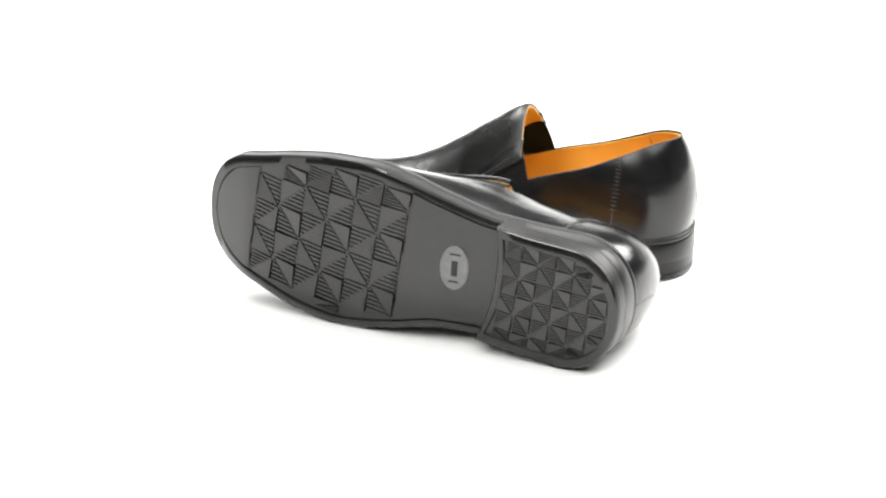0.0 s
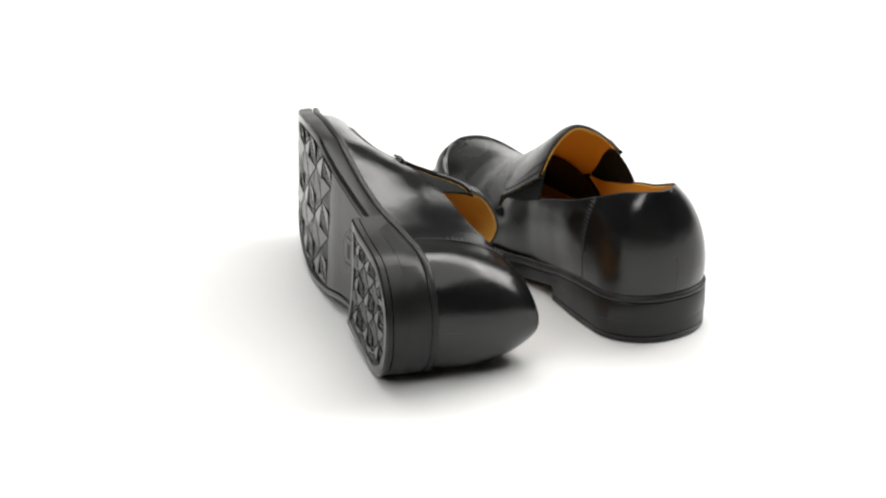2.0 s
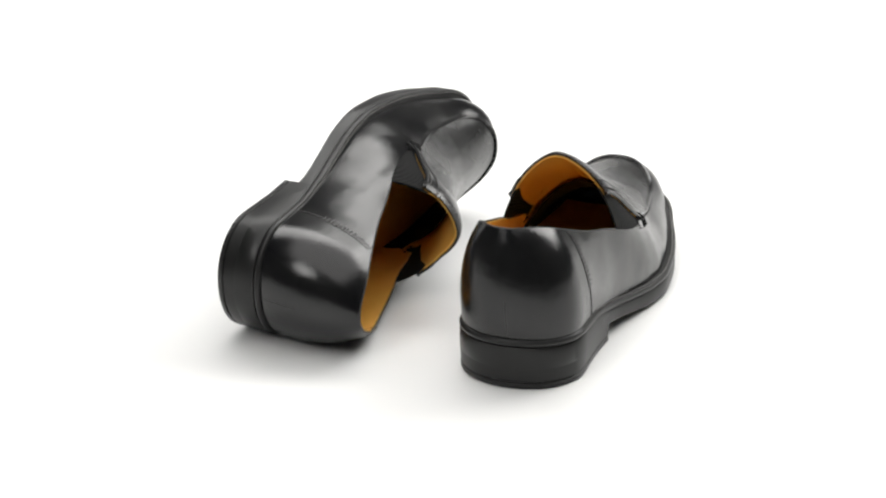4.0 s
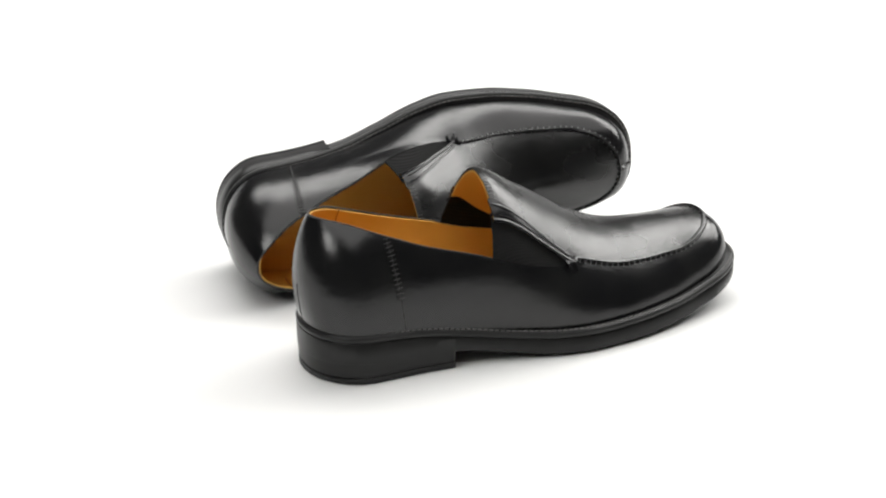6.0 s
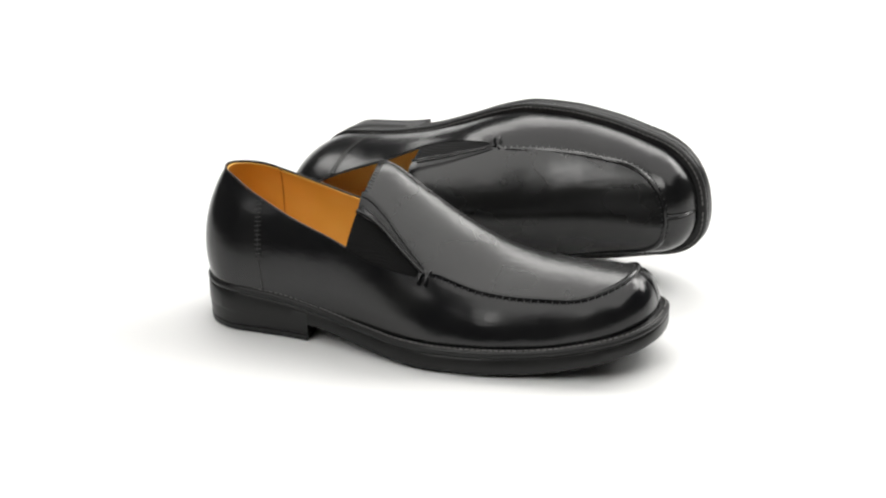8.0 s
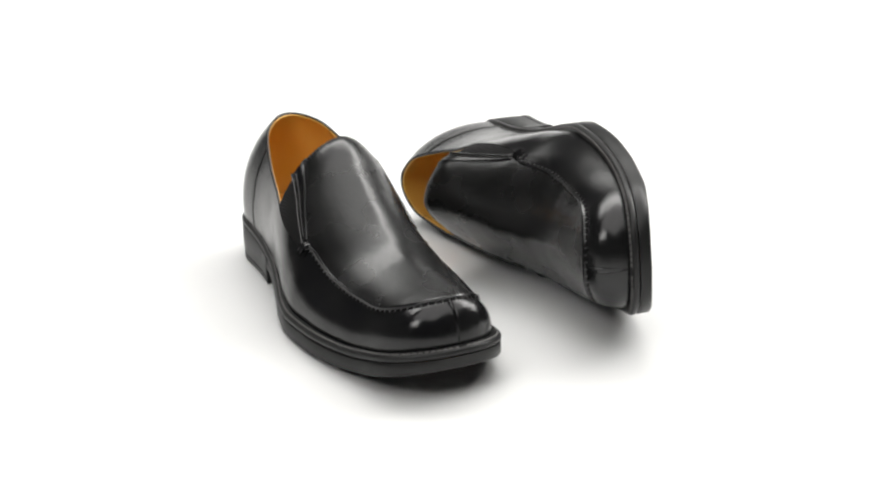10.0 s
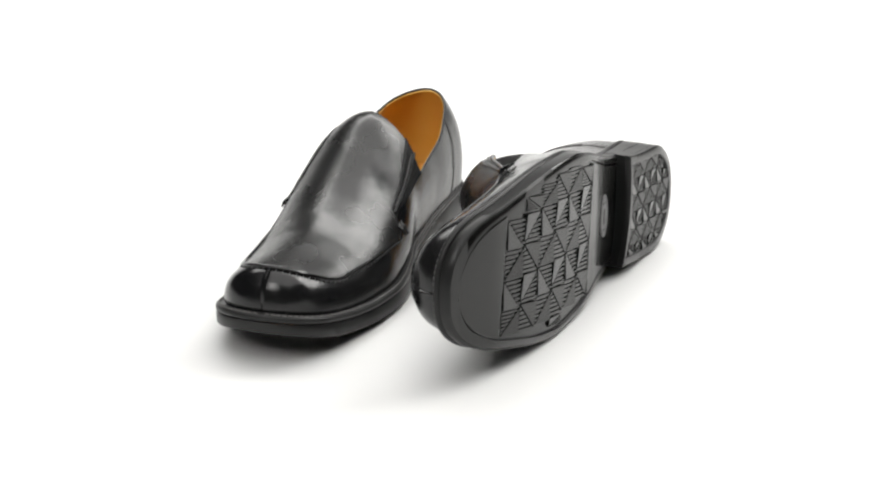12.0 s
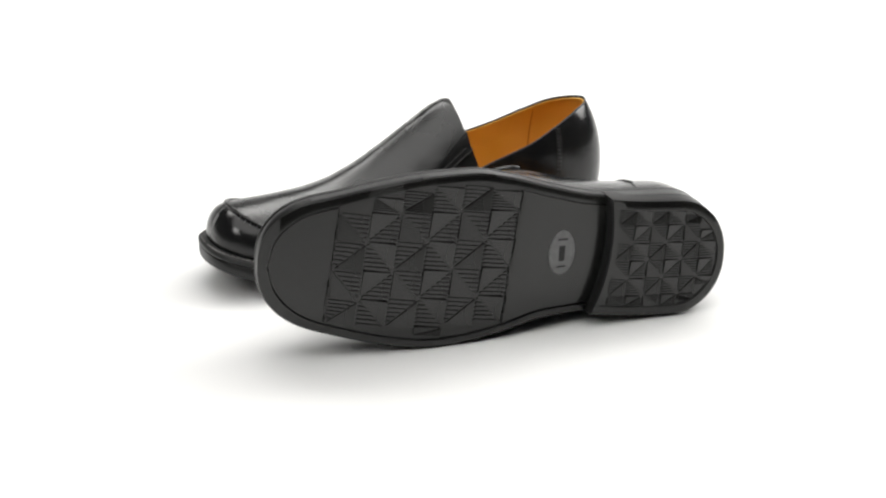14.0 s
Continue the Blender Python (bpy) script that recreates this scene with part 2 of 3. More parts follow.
def build_shoe(name, m):
    """One loafer with all its parts; m = 1 gives the right shoe, -1 the left."""
    shoe = new(name)
    shoe.empty_display_size = 0.05

    def part(pname, geo, mat, parent=shoe, label="", smooth=True):
        v, f = geo
        v = np.array(v, float)
        if m < 0:  # the tongue of the lying shoe has sprung towards its outer side
            w = np.clip((v[:, 1] - .080) / .035, 0, 1) * np.clip((.200 - v[:, 1]) / .070, 0, 1)
            v[:, 0] += .011 * w * w * (3 - 2 * w) * np.clip((v[:, 2] - .052) / .045, 0, 1) ** 1.3
        v[:, 0] *= m
        return mesh_object(pname, v, f, mat, parent, label, smooth)

    # side leather, from the welt to topline and apron seam
    p = side_grid(150, 26)
    n = outward(p)
    part("upper", shell(p, 0.0, -0.0014, n, False), LEATHER, label="polished black smooth leather side and toe")

    # lining of the back half
    ys, ss = stations(110, HEEL_Y, .168), None
    ys = np.concatenate([ys[::-1], ys[1:]])
    ss = np.concatenate([np.ones(110), -np.ones(109)])
    q = np.zeros((len(ys), 20, 3))
    for i, (y, s) in enumerate(zip(ys, ss)):
        q[i] = last_point(y, s, edge_phi(y, s) * np.linspace(0.0, 0.995, 20))
    part("lining", shell(q, -0.0016, -0.0026, outward(q)), LINING, label="tan leather lining")

    # forepart lining; its darkness is shade put into the colour
    q = np.array([[last_point(y, 1 if a >= 0 else -1, math.pi / 2 * (1 - abs(a))) for a in np.linspace(-1, 1, 41)] for y in np.linspace(.172, .274, 46)])
    nq = grid_normals(q)
    if nq[15, 20, 2] < 0:
        nq = -nq
    part("vamp_lining", shell(q, -0.0030, -0.0040, nq), SHADED_LINING, label="lining of the forepart, coloured dark for the deep shade inside")

    # apron with its tongue
    top_y = lambda b: .1185 - .0035 * abs(b) ** 2.2
    rows, cols = 90, 41
    tongue_phi = lambda y, s: max(phi_at_height(y, TOPLINE(y)) + 4.5 * max(TACK - y, 0), np.interp(y, [.105, .115, .135, TACK], [PHI_CORNER[s], PHI_CORNER[s], PHI_MID[s], edge_phi(TACK, s)]))
    PHI_CORNER = {1: phi_at_half(.115, 1, .0282), -1: phi_at_half(.115, -1, .0258)}
    PHI_MID = {1: phi_at_half(.137, 1, .0322), -1: phi_at_half(.137, -1, .0300)}
    a = np.zeros((rows, cols, 3))
    for j, b in enumerate(np.linspace(-1, 1, cols)):
        s = 1 if b >= 0 else -1
        for i, t in enumerate(np.linspace(0, 1, rows)):
            y = top_y(b) + (FRONT - .0006 - top_y(b)) * (1 - (1 - t) ** 1.5)
            lo = tongue_phi(y, s) if y < TACK else edge_phi(y, s)
            a[i, j] = last_point(y, s, math.pi / 2 - (math.pi / 2 - lo) * abs(b))
    na = grid_normals(a)
    if na[rows // 2, cols // 2, 2] < 0:
        na = -na
    lift = np.interp(np.linspace(0, 1, rows), [0, .35, .5, 1], [.0016, .0014, .0004, .0002])[:, None, None]
    apron = part("apron", shell(a + na * lift, 0.0, -0.0014, na), APRON, label="black matt leather apron and tongue with soft creases")
    part("tongue_lining", shell((a + na * lift)[:32], -0.0016, -0.0026, na[:32]), LINING, label="tan leather lining")

    ticks = []
    for b in np.linspace(-.90, .90, 32):
        s = 1 if b >= 0 else -1
        def tp(d):
            y = top_y(b) + d
            return last_point(y, s, math.pi / 2 - (math.pi / 2 - tongue_phi(y, s)) * abs(b)) + [0, 0, .0016]
        ticks.append(tube([tp(-.0004), tp(.0012) + [0, 0, .0002], tp(.0036)], .0005, 5))
    tagged(part("whip_stitching", joined(ticks), THREAD, apron), kind="stuff")

    # raised seam along the apron, laid as a rolled edge with stitches
    ys = np.concatenate([np.linspace(TACK, FRONT - .044, 70), FRONT - .044 + .044 * np.sin(np.linspace(.02, math.pi / 2, 60))])
    ridge_r = np.array([last_point(y, 1, edge_phi(y, 1)) for y in ys])
    ridge_l = np.array([last_point(y, -1, edge_phi(y, -1)) for y in ys[:-1]])
    line = np.concatenate([ridge_r, ridge_l[::-1]])
    keep = [0]
    for i in range(1, len(line)):
        if np.linalg.norm(line[i] - line[keep[-1]]) > .0012:
            keep.append(i)
    line = line[keep]
    part("apron_seam", tube(line + [0, 0, .0004], .0017, 8), LEATHER, label="raised black moccasin seam")
    d = np.concatenate([[0], np.cumsum(np.linalg.norm(np.diff(line, axis=0), axis=1))])
    bits = []
    for s0 in np.arange(.004, d[-1] - .004, .0042):
        c = np.array([np.interp(s0, d, line[:, k]) for k in range(3)])
        e = np.array([np.interp(s0 + .0012, d, line[:, k]) for k in range(3)])
        out = np.array([c[0], (c[1] - .20) * .55, 0])
        out /= np.linalg.norm(out)
        t = (e - c) / max(np.linalg.norm(e - c), 1e-9)
        pts = [c + out * .0022 - [0, 0, .0012], c + out * .0012 + [0, 0, .0008] + t * .0003, c - out * .0003 + [0, 0, .0015] + t * .0008, c - out * .0020 + [0, 0, .0006] + t * .0012]
        bits.append(tube(pts, .00040, 5))
    tagged(part("apron_stitching", joined(bits), THREAD), kind="stuff")

    # elastic gores, under tongue and side
    for s in (1, -1):
        g = np.zeros((16, 12, 3))
        for i, y in enumerate(np.linspace(.1085, TACK + .002, 16)):
            lo = phi_at_height(y, TOPLINE(y)) - .10
            hi = tongue_phi(max(y, .115), s) + .08
            for j, t in enumerate(np.linspace(0, 1, 12)):
                yy = y + (.0065 * t if i == 0 else .0065 * t * (1 - i / 15))
                g[i, j] = last_point(yy, s, lo + (hi - lo) * t)
        ng = grid_normals(g)
        if ng[8, 6, 0] * s < 0:
            ng = -ng
        part("elastic_gore", shell(g, -0.0004, -0.0016, ng), ELASTIC, label="black ribbed elastic")
        # edge piping of the tongue, and its whip stitches
        b0 = [last_point(y, s, tongue_phi(y, s)) for y in np.linspace(.1145, TACK, 24)]
        part("tongue_piping", tube(np.array(b0) + [s * .0006, 0, .0014], .0014, 8), LEATHER, label="rolled black leather edge")
        b2 = [last_point(y, s, tongue_phi(y, s) + .15 * (1 - .75 * (y - .115) / .047)) for y in np.linspace(.1165, TACK - .001, 24)]
        part("tongue_piping", tube(np.array(b2) + [s * .0006, 0, .0016], .0010, 8), LEATHER, label="rolled black leather edge")
        band = np.zeros((22, 5, 3))
        for i, y in enumerate(np.linspace(.1152, TACK - .001, 22)):
            for j, t in enumerate(np.linspace(-.01, .20, 5)):
                band[i, j] = last_point(y + .001 * t, s, tongue_phi(y, s) + t * (1 - .75 * (y - .115) / .047))
        nb = grid_normals(band)
        if nb[10, 2, 2] < 0:
            nb = -nb
        part("tongue_band", shell(band, .0019, .0006, nb), LEATHER, label="folded black leather band")
        for off in (.002,):
            b1 = np.array([last_point(y, s, tongue_phi(y, s) + off * 22 * (1 - .55 * (y - .115) / .047)) for y in np.linspace(.119, TACK - .004, 20)])
            part("tongue_stitch_line", tube(b1 + [s * .0012, 0, .0022], .0004, 5), THREAD)
        # tack that ties apron and side together
        c = last_point(TACK, s, edge_phi(TACK, s))
        knots = []
        for k in range(4):
            o = np.array([0, (k - 1.5) * .0022, 0])
            tilt = .0014 * (-1) ** k
            knots.append(tube([c + o + [s * .0050, tilt, -.0042], c + o + [s * .0032, tilt * .5, .0004], c + o + [s * .0002, 0, .0026], c + o + [-s * .0038, -tilt, .0030]], .0008, 6))
        part("side_tack", joined(knots), LEATHER, label="crossed black leather stitches")
        full = np.array([last_point(.0455 + .0065 * (1 - t), s, edge_phi(.047, s) * t) for t in np.linspace(.98, .02, 24)])
        part("counter_seam", tube(full, .00045, 5), THREAD)
        # heel counter seam: a narrow strip with cross stitches
        ph = edge_phi(.047, s)
        strip = np.zeros((14, 3, 3))
        rungs = []
        for i, t in enumerate(np.linspace(.985, .34, 14)):
            y = .0455 + .0065 * (1 - t)
            for j, dy in enumerate((-.0022, 0, .0022)):
                strip[i, j] = last_point(y + dy, s, ph * t)
            rungs.append(tube([strip[i, 0] + [s * .0003, 0, 0], strip[i, 1] + [s * .0006, 0, .0004], strip[i, 2] + [s * .0003, 0, .0008]], .0003, 5))
        ns = grid_normals(strip)
        if ns[7, 1, 0] * s < 0:
            ns = -ns
        counter = part("counter_strip", shell(strip, .0003, -.0006, ns), LEATHER, label="narrow black leather seam strip")
        tagged(part("cross_stitching", joined(rungs), THREAD, counter), kind="stuff")

    # rolled topline edge and its stitch row
    ys = stations(120, HEEL_Y, TACK)
    ys = np.concatenate([ys[::-1], ys[1:]])
    ss = np.concatenate([np.ones(120), -np.ones(119)])
    rim = np.array([last_point(y, s, edge_phi(y, s)) for y, s in zip(ys, ss)])
    inn = -np.stack([np.sign(rim[:, 0]) * np.minimum(np.abs(rim[:, 0]) * .12, .0012), np.zeros(len(rim)), np.zeros(len(rim))], 1)
    keep = [0]
    for i in range(1, len(rim)):
        if np.linalg.norm(rim[i] - rim[keep[-1]]) > .0011:
            keep.append(i)
    part("topline_binding", tube((rim + inn)[keep], .0006, 6), THREAD)

    # back seam with its short stitch, and the toe's centre seam
    bs = np.array([last_point(HEEL_Y, 1, t * edge_phi(HEEL_Y, 1)) for t in np.linspace(.02, .28, 12)])
    part("back_seam", tube(bs, .00035, 5), THREAD)
    ts = np.array([last_point(y, 1, math.pi / 2) for y in np.linspace(FRONT, FRONT + .0075, 14)])
    part("toe_seam", tube(ts, .0004, 5), LEATHER)

    # seams in the heel lining
    for s in (1, -1):
        seam = np.array([last_point(.036, s, edge_phi(.036, s) * t) for t in np.linspace(.99, .3, 16)]) - [s * .0026, 0, 0]
        part("lining_seam", tube(seam, .0006, 5), TAN_THREAD)

    # insole
    ys = stations(60, .006, .26)
    fr = np.linspace(-1, 1, 9)
    g = np.array([[(abs(f) * (upper_half(y, 1 if f > 0 else -1) - .0028) * np.sign(f), y, WELT_TOP(y) + .004 + .002 * f * f) for f in fr] for y in ys])
    front = ys > .098
    part("insole_sock", shell(g[~front], .0010, -.0014, np.tile([0, 0, 1.0], (int((~front).sum()), 9, 1))), LINING, label="tan leather heel sock")
    part("insole", shell(g, .0006, -.0014, np.tile([0, 0, 1.0], (*g.shape[:2], 1))), LINING, label="tan leather insole")

    # welt, a rim round the whole shoe
    ys, ss = around(130)
    ys = np.interp(ys, [HEEL_Y, TOE_Y], [0, LENGTH])
    prof = [(-.0075, 0), (-.0012, .0000), (-.0002, -.0006), (.0002, -.0018), (.0, -.0034), (-.0008, -.0042), (-.0075, -.0044)]
    w = np.zeros((len(ys), len(prof), 3))
    base = np.array([[s * sole_half(y, s), y, 0] for y, s in zip(ys, ss)])
    tang = np.gradient(base, axis=0)
    tang[0], tang[-1] = (1, 0, 0), (1, 0, 0)
    nrm = np.stack([tang[:, 1], -tang[:, 0], np.zeros(len(ys))], 1)
    nrm /= np.linalg.norm(nrm, axis=1, keepdims=True)
    if nrm[60, 0] * base[60, 0] < 0:
        nrm = -nrm
    for j, (dx, dz) in enumerate(prof):
        w[:, j] = base + nrm * dx
        w[:, j, 2] = WELT_TOP(ys) + dz
    w[:, 0, 0] = np.where(np.sign(w[:, 0, 0]) * ss < 0, 0, w[:, 0, 0])
    w[:, -1, 0] = np.where(np.sign(w[:, -1, 0]) * ss < 0, 0, w[:, -1, 0])
    wf = grid_faces(len(ys), len(prof)) + [(i * len(prof), (i + 1) * len(prof), (i + 1) * len(prof) + len(prof) - 1, i * len(prof) + len(prof) - 1) for i in range(len(ys) - 1)]
    welt = part("welt", (w.reshape(-1, 3), wf), RUBBER, label="black welt round the upper")
    mid = base - nrm * .0021
    mid[:, 2] = WELT_TOP(ys) + .0003
    d = np.concatenate([[0], np.cumsum(np.linalg.norm(np.diff(mid, axis=0), axis=1))])
    bits = []
    for s0 in np.arange(.002, d[-1] - .003, .0036):
        a0 = np.array([np.interp(s0, d, mid[:, k]) for k in range(3)])
        a1 = np.array([np.interp(s0 + .0025, d, mid[:, k]) for k in range(3)])
        bits.append(tube([a0 - [0, 0, .0003], a0 * .7 + a1 * .3 + [0, 0, .0002], a0 * .3 + a1 * .7 + [0, 0, .0002], a1 - [0, 0, .0003]], .0005, 5))
    tagged(part("welt_stitching", joined(bits), GREY_THREAD, welt, "grey thread stitches"), kind="stuff")

    # outsole: edge wall, rim and sunken tread field
    ys = np.sort(np.concatenate([stations(140, 0, LENGTH), np.arange(TREAD_FROM - .009, TREAD_FROM + .009, .0007), np.arange(TREAD_TO - .007, TREAD_TO + .007, .0007)]))
    RIMW = .0062
    rowsv = []
    for y in ys:
        half = {s: sole_half(y, s) for s in (1, -1)}
        innr = {s: sole_half((y - LENGTH / 2) * (LENGTH / (LENGTH - 2 * RIMW)) + LENGTH / 2, s) if 0 < (y - LENGTH / 2) * (LENGTH / (LENGTH - 2 * RIMW)) + LENGTH / 2 < LENGTH else 0 for s in (1, -1)}
        innr = {s: max(min(innr[s], half[s]) - RIMW * (1 if innr[s] > 0 else 0), 0) for s in (1, -1)}
        top, low = WELT_TOP(y) - .0046, SOLE_LOW(y)
        depth = lambda x: 0 if max(innr.values()) <= 0 else .0018 if TREAD_FROM - .0005 < y + TREAD_SLANT * x < TREAD_TO + .0005 else .0003
        groove = .0018 if max(innr.values()) > 0 else 0
        row = []
        def side(s):
            h, i = half[s], innr[s]
            return [(s * h * .6, y, top), (s * max(h - .0010, 0), y, top), (s * h, y, top - .0012), (s * h, y, low + .0016), (s * max(h - .0014, 0), y, low + .0002),
                    (s * min(i + .0014, max(h - .0015, 0)), y, low), (s * min(i + .0012, max(h - .0015, 0)), y, low + groove), (s * i, y, low + groove), *((s * max(i * f - .0003, 0), y, low + depth(s * i * f)) for f in (1, .84, .67, .5, .33, .17))]
        row = side(1) + [(0, y, low + depth(0))] + side(-1)[::-1]
        rowsv.append(row)
    g = np.array(rowsv, float)
    ni, nj = g.shape[:2]
    of = grid_faces(ni, nj) + [(i * nj, (i + 1) * nj, (i + 1) * nj + nj - 1, i * nj + nj - 1) for i in range(ni - 1)]
    outsole = part("outsole", (g.reshape(-1, 3), of), RUBBER, label="black rubber outsole with a plain raised rim")
    outsole.data.materials.append(PLATE)  # the moulded underside is glossier than the buffed edge
    for f in outsole.data.polygons:
        if f.normal.z < -.7:
            f.material_index = 1

    # heel block with its top lift
    HEEL = .0875
    def breast_slant(x, y):
        """The heel reaches further forward on the inner side."""
        return -.115 * x * np.clip((y - .02) / .0675, 0, 1) ** 1.5
    def ring(z, grow, back=0.0):
        pts = []
        for t in np.linspace(0, 1, 44):
            y = HEEL * (1 - t) ** 1.6
            pts.append((1, y))
        loop = [(sole_half(y, 1) + (grow if y > .001 else 0), y - (grow if y < .02 else 0) + back * (1 - y / HEEL)) for _, y in pts]
        loop += [(-(sole_half(y, -1) + (grow if y > .001 else 0)), y - (grow if y < .02 else 0) + back * (1 - y / HEEL)) for _, y in pts[::-1]][1:]
        # curved breast
        breast = []
        x0, x1 = loop[-1][0], loop[0][0]
        for u in np.linspace(0, 1, 12)[1:-1]:
            x = x0 + (x1 - x0) * u
            breast.append((x, HEEL - .006 * (1 - (2 * u - 1) ** 2)))
        r = np.array([(x, y, z) for x, y in loop + breast])
        r[:, 1] += breast_slant(r[:, 0], r[:, 1])
        return r
    def shrink(r, dist, z):
        c = np.array([0, .044, 0])
        v = r - c
        v[:, 2] = 0
        return np.stack([r[:, 0] - np.sign(v[:, 0]) * np.minimum(np.abs(v[:, 0]), dist * np.abs(v[:, 0]) / .034), c[1] + v[:, 1] * (1 - dist / .0435), np.full(len(r), z)], 1)
    def stack(rings, cap_start=True, cap_end=True):
        k = len(rings[0])
        v = np.concatenate(rings)
        f = [(i * k + j, i * k + (j + 1) % k, (i + 1) * k + (j + 1) % k, (i + 1) * k + j) for i in range(len(rings) - 1) for j in range(k)]
        if cap_start:
            f.append(tuple(range(k)))
        if cap_end:
            f.append(tuple((len(rings) - 1) * k + j for j in range(k)))
        return v, f
    heel = part("heel", stack([ring(.0200, -.0003), ring(.0125, -.0002), ring(.0050, -.0006), ring(.0044, -.0014)]), RUBBER, label="black stacked heel block")
    lift = [ring(.0046, -.0012), ring(.0040, -.0004), ring(.0010, -.0006), shrink(ring(.0, -.0006), .0010, .0), shrink(ring(.0, -.0006), .0052, .0), shrink(ring(.0, -.0006), .0058, .0016)]
    top_lift = part("top_lift", stack(lift), RUBBER, heel, "black rubber heel lift with a raised rim")
    top_lift.data.materials.append(PLATE)
    for f in top_lift.data.polygons:
        if f.normal.z < -.7:
            f.material_index = 1

    # tread blocks: squares cut into sloped and ribbed triangles
    cell_w, cell_l = .0185, .01865
    wedge_meshes = {}
    def wedge(kind, sx, sy, cw, cl, tall):
        """A sloped smooth half (kind 0) or a ribbed half (kind 1) of a cell, in the cell's corner."""
        key = (kind, sx, sy, cw)
        if key in wedge_meshes:
            return wedge_meshes[key]
        a, b, g = cw / 2, cl / 2, .0005
        tri = [(-a + g, -b + g), (a - 2.4 * g, -b + g), (-a + g, b - 2.4 * g)]
        if kind == 0:
            v = [(*q, 0) for q in tri] + [(tri[0][0], tri[0][1], -tall), (tri[1][0], tri[1][1], -tall * .45), (tri[2][0], tri[2][1], -tall * .45)]
            f = [(0, 1, 2), (3, 4, 5), (0, 1, 4, 3), (1, 2, 5, 4), (2, 0, 3, 5)]
            geo = [(v, f)]
        else:
            geo = []
            nr = 6
            for k in range(nr):
                u0, u1 = (k + .12) / nr, (k + .62) / nr
                def at(u, w):
                    return (tri[0][0] + (tri[1][0] - tri[0][0]) * u, tri[0][1] + (tri[2][1] - tri[0][1]) * (1 - u) * w)
                z = -tall * .45
                q = [at(u0, 0), at(u1, 0), at(u1, 1), at(u0, 1)]
                v = [(*c, 0) for c in q] + [(*c, z) for c in q]
                f = [(0, 1, 2, 3), (4, 5, 6, 7), (0, 1, 5, 4), (1, 2, 6, 5), (2, 3, 7, 6), (3, 0, 4, 7)]
                geo.append((v, f))
        v, f = joined(geo)
        v[:, 0] *= sx * m
        v[:, 1] *= sy
        ob = mesh_object("tread_block", v, f, TREAD, None, "", False)
        wedge_meshes[key] = ob.data
        bpy.data.objects.remove(ob)
        return wedge_meshes[key]

    def smooth_corner(r, c):
        """Which corner of a cell the smooth half takes, so that the halves make stars."""
        if (r + c) % 2 == 0:
            return (-1, 1) if r % 2 == 0 else (1, -1)
        return (-1, -1) if r % 2 == 0 else (1, 1)

    def block(mesh, x, y, z, slope, parent, turn=0.0):
        ob = new("tread_block", mesh)
        ob.parent = parent
        ob.matrix_local = Matrix.Translation((x * m, y, z)) @ Matrix.Rotation(slope, 4, "X") @ Matrix.Rotation(-turn * m, 4, "Z")
    y0, y1 = TREAD_FROM, TREAD_TO
    for r in range(6):
        for c in range(-3, 3):
            x = (c + .5) * cell_w
            y = y0 + (r + .5) * cell_l - TREAD_SLANT * x
            s = 1 if x > 0 else -1
            room = min(sole_half(y - cell_l * .5, s), sole_half(y + cell_l * .5, s)) - RIMW - .0004
            near = abs(x) - cell_w / 2
            if near + .005 > room:
                continue
            width = min(cell_w, room - near)
            cx = s * (near + width / 2)
            slope = math.atan2(float(SOLE_LOW(y + .004) - SOLE_LOW(y - .004)), .008)
            z = float(SOLE_LOW(y)) + .0018
            sx, sy = smooth_corner(r, c)
            q = round(width, 4)
            for kind, way in ((0, 1), (1, -1)):
                block(wedge(kind, way * sx, way * sy, q, cell_l, .0021), cx, y, z, slope, outsole, TREAD_SLANT)
    hw, hl = .0118, .0118
    for r in range(6):
        for c in range(-3, 3):
            x, y = (c + .5) * hw, .0075 + (r + .5) * hl
            s = 1 if x > 0 else -1
            room = min(sole_half(max(y - hl * .5, .001), s), sole_half(y + hl * .5, s)) - .0062
            near = abs(x) - hw / 2
            if near + .004 > room:
                continue
            width = min(hw, room - near)
            cx = s * (near + width / 2)
            sx, sy = smooth_corner(r, c)
            q = round(width, 4) + .00001
            yb, turn = y + float(breast_slant(cx, y)), .115 * float(np.clip((y - .02) / .0675, 0, 1)) ** 1.5
            block(wedge(0, sx, sy, q, hl, .0019), cx, yb, .0016, 0, top_lift, turn)
            block(wedge(1, -sx, -sy, q, hl, .0019), cx, yb, .0016, 0, top_lift, turn)
    # the oval badge on the waist
    by = .1115
    bslope = math.atan2(float(SOLE_LOW(by + .01) - SOLE_LOW(by - .01)), .02)
    def oval(rx, ry, z, k=40):
        return np.array([(rx * math.cos(t), ry * math.sin(t), z) for t in np.linspace(0, 2 * math.pi, k, endpoint=False)])
    def placed(geo):
        v, f = geo
        v = np.array(v, float)
        c, s = math.cos(bslope), math.sin(bslope)
        return np.stack([v[:, 0] + .006, by + c * v[:, 1] - s * v[:, 2], float(SOLE_LOW(by)) + .0003 + s * v[:, 1] + c * v[:, 2]], 1), f
    badge = part("badge", placed(stack([oval(.0146, .0093, .0005), oval(.0146, .0093, -.0005), oval(.0138, .0085, -.0009), oval(.0133, .0080, -.0004)])), BADGE, outsole, "grey oval badge pressed into the waist")
    def bar(x, y, w, l):
        v = [(x + a * w / 2, y + b * l / 2, z) for z in (-.0002, -.0007) for a, b in ((-1, -1), (1, -1), (1, 1), (-1, 1))]
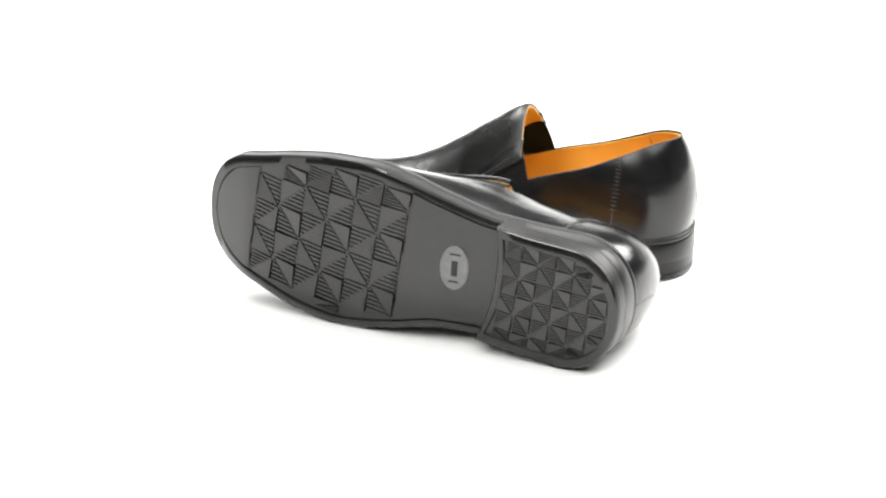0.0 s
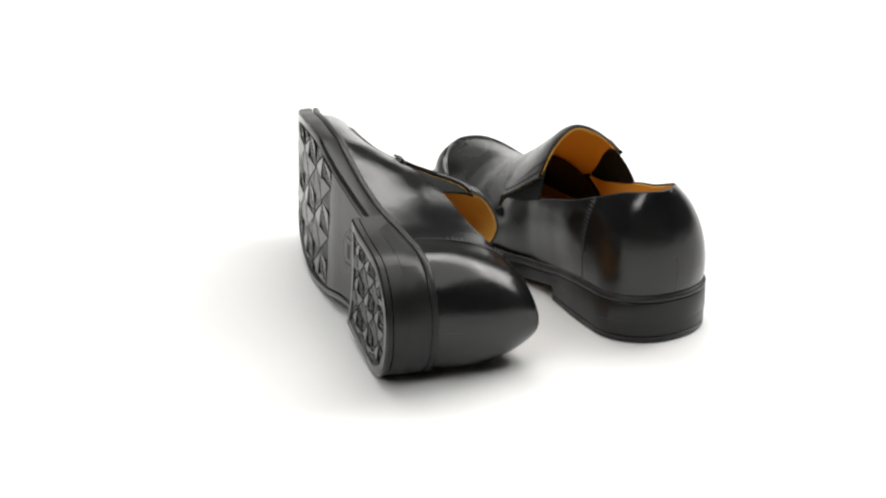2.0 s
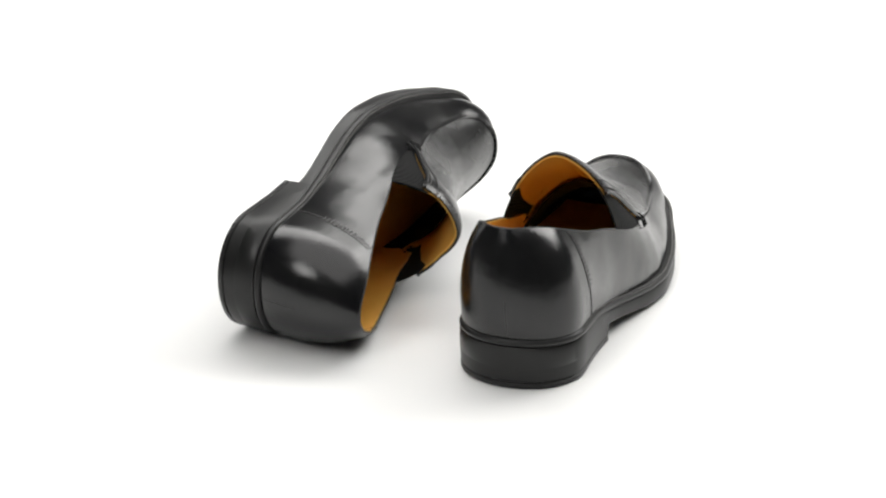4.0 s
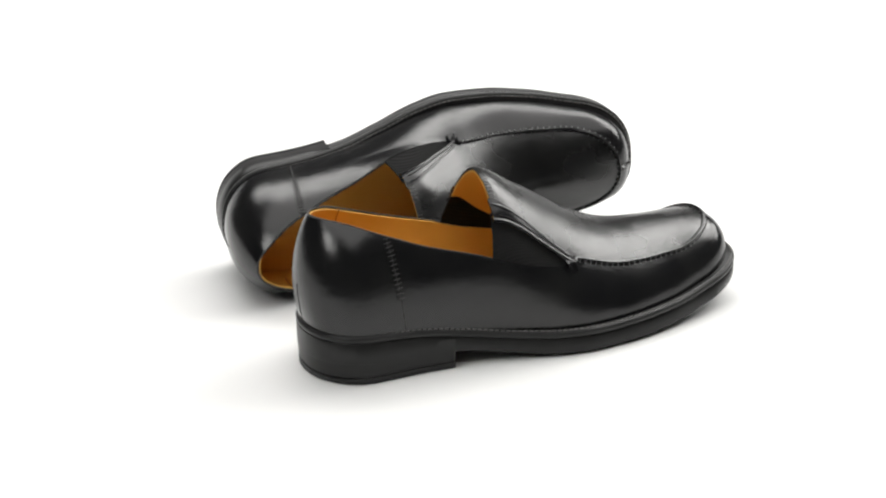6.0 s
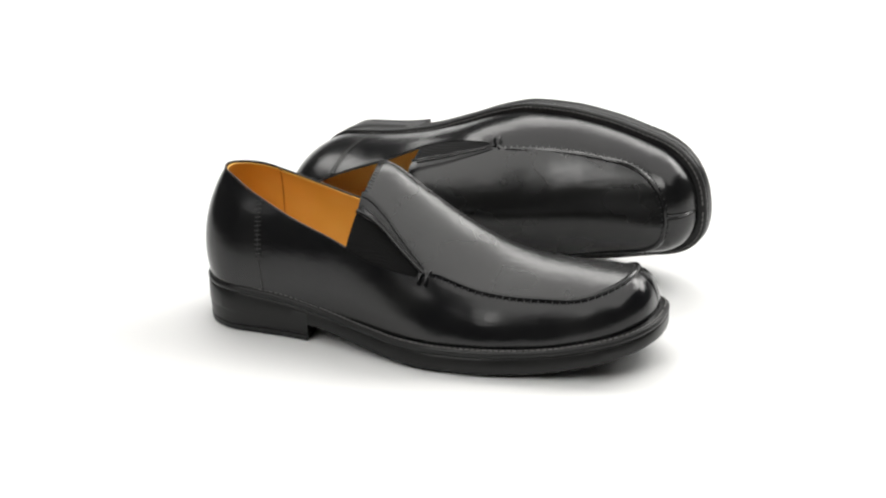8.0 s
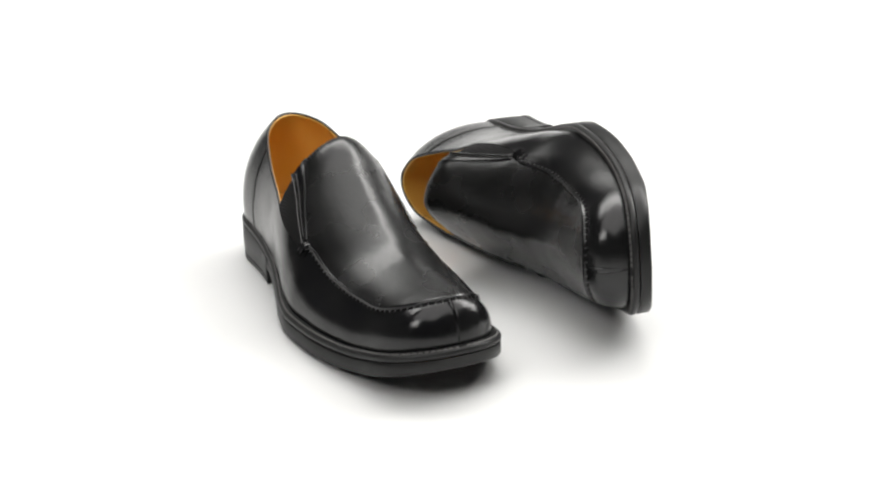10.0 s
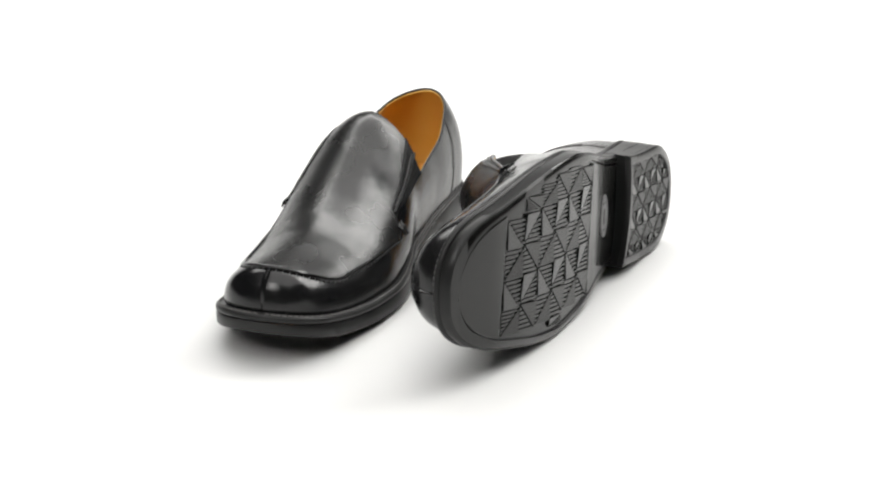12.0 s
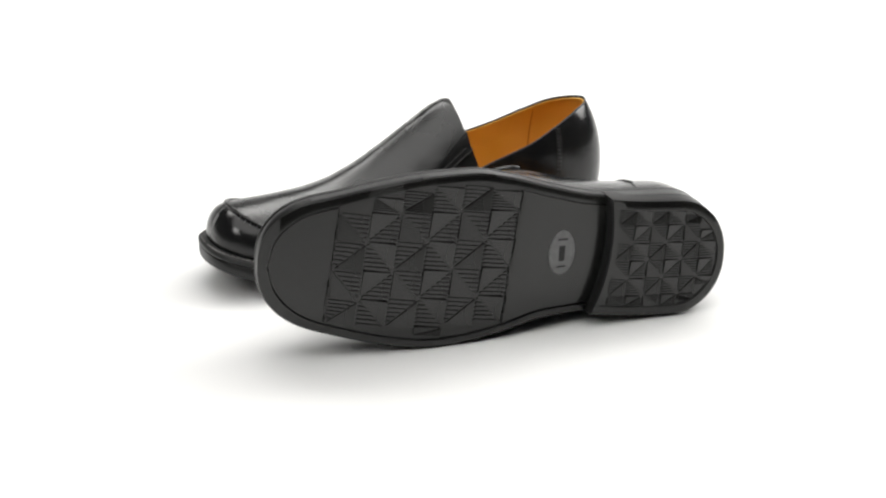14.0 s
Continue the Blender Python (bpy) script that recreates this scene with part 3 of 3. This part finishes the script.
        return placed((v, [(0, 1, 2, 3), (4, 5, 6, 7), (0, 1, 5, 4), (1, 2, 6, 5), (2, 3, 7, 6), (3, 0, 4, 7)]))
    part("emblem", joined([bar(-.0005, 0, .0100, .0040)]), RUBBER, badge, "dark plain emblem", False)
    part("lettering", joined([bar(.0088, 0, .0011, .0070), bar(-.0092, 0, .0011, .0062)]), RUBBER, badge, "dark bars of unreadable writing", False)
    return shoe


# ---- the white sweep ----
def build_sweep():
    v, f = [], []
    prof = [(y, 0.0) for y in (-0.62, 0.0, 0.7, 1.5)]
    for k in range(1, 13):
        a = k / 12 * math.pi / 2
        prof.append((1.5 + 0.35 * math.sin(a), 0.35 - 0.35 * math.cos(a)))
    prof.append((1.85, 0.55))
    for y, z in prof:
        v += [(-2.2, y, z), (2.6, y, z)]
    for i in range(len(prof) - 1):
        f.append((2 * i, 2 * i + 1, 2 * i + 3, 2 * i + 2))
    nf = len(prof)
    fl = mesh_object("floor", v[:8], f[:3], FLOOR)
    tagged(fl, "glossy white studio floor under the shoes", "floor", kind="structure")
    bd = mesh_object("backdrop", v[6:], [(i, i + 1, i + 3, i + 2) for i in range(0, 2 * (nf - 3) - 2, 2)], PAPER)
    tagged(bd, "seamless white paper sweep behind the shoes", "backdrop", kind="structure")


build_sweep()


def build_studio():
    """Plain dark walls and a ceiling that close the room."""
    def slab(name, x0, x1, y0, y1, z0, z1, label):
        v = [(x, y, z) for z in (z0, z1) for x, y in ((x0, y0), (x1, y0), (x1, y1), (x0, y1))]
        f = [(0, 1, 2, 3), (4, 5, 6, 7), (0, 1, 5, 4), (1, 2, 6, 5), (2, 3, 7, 6), (3, 0, 4, 7)]
        tagged(mesh_object(name, v, f, WALL, smooth=False), label, name.split("_")[0], kind="structure")
    slab("floor_studio", -4.1, 4.1, -4.1, 3.1, -.10, -.004, "plain dark grey studio floor")
    slab("wall_west", -4.1, -4.0, -4.0, 3.0, -.05, 3.2, "plain dark grey studio wall")
    slab("wall_east", 4.0, 4.1, -4.0, 3.0, -.05, 3.2, "plain dark grey studio wall")
    slab("wall_south", -4.1, 4.1, -4.1, -4.0, -.05, 3.2, "plain dark grey studio wall")
    slab("wall_north", -4.1, 4.1, 3.0, 3.1, -.05, 3.2, "plain dark grey studio wall")
    slab("ceiling", -4.1, 4.1, -4.1, 3.1, 3.2, 3.3, "plain dark grey studio ceiling")


build_studio()

# ---- the pair of loafers ----
right_shoe = build_shoe("loafer", 1)
tagged(right_shoe, "black leather slip-on loafer with tan lining, standing upright", "shoe", "pair of loafers")
left_shoe = build_shoe("loafer", -1)
tagged(left_shoe, "black leather slip-on loafer lying on its side, tread showing", "shoe", "pair of loafers")


def basis(origin, forward, up):
    """A pose from the heel's back, the way to the toe and the way out of the insole."""
    u = Vector(up).normalized()
    y = Vector(forward)
    y = (y - u * y.dot(u)).normalized()
    x = y.cross(u)
    r = Matrix((x, y, u)).transposed().to_4x4()
    return Matrix.Translation(origin) @ r


RIGHT = basis((0.1618, 0.0271, 0.0), (-0.9506, 0.3103, 0), (0, 0, 1))
LEFT = basis((0.0916, -0.1523, 0.0367), (-0.8874, 0.4534, 0.0780), (0.4518, 0.8913, -0.0270))


def motions():
    """The turntable carries both shoes round the z axis."""
    for shoe, at in ((right_shoe, RIGHT), (left_shoe, LEFT)):
        walk(shoe, [(k * 0.2, pose(0, 0, 0, 0, 0, TURN * k * 0.2) @ at) for k in range(71)])


motions()
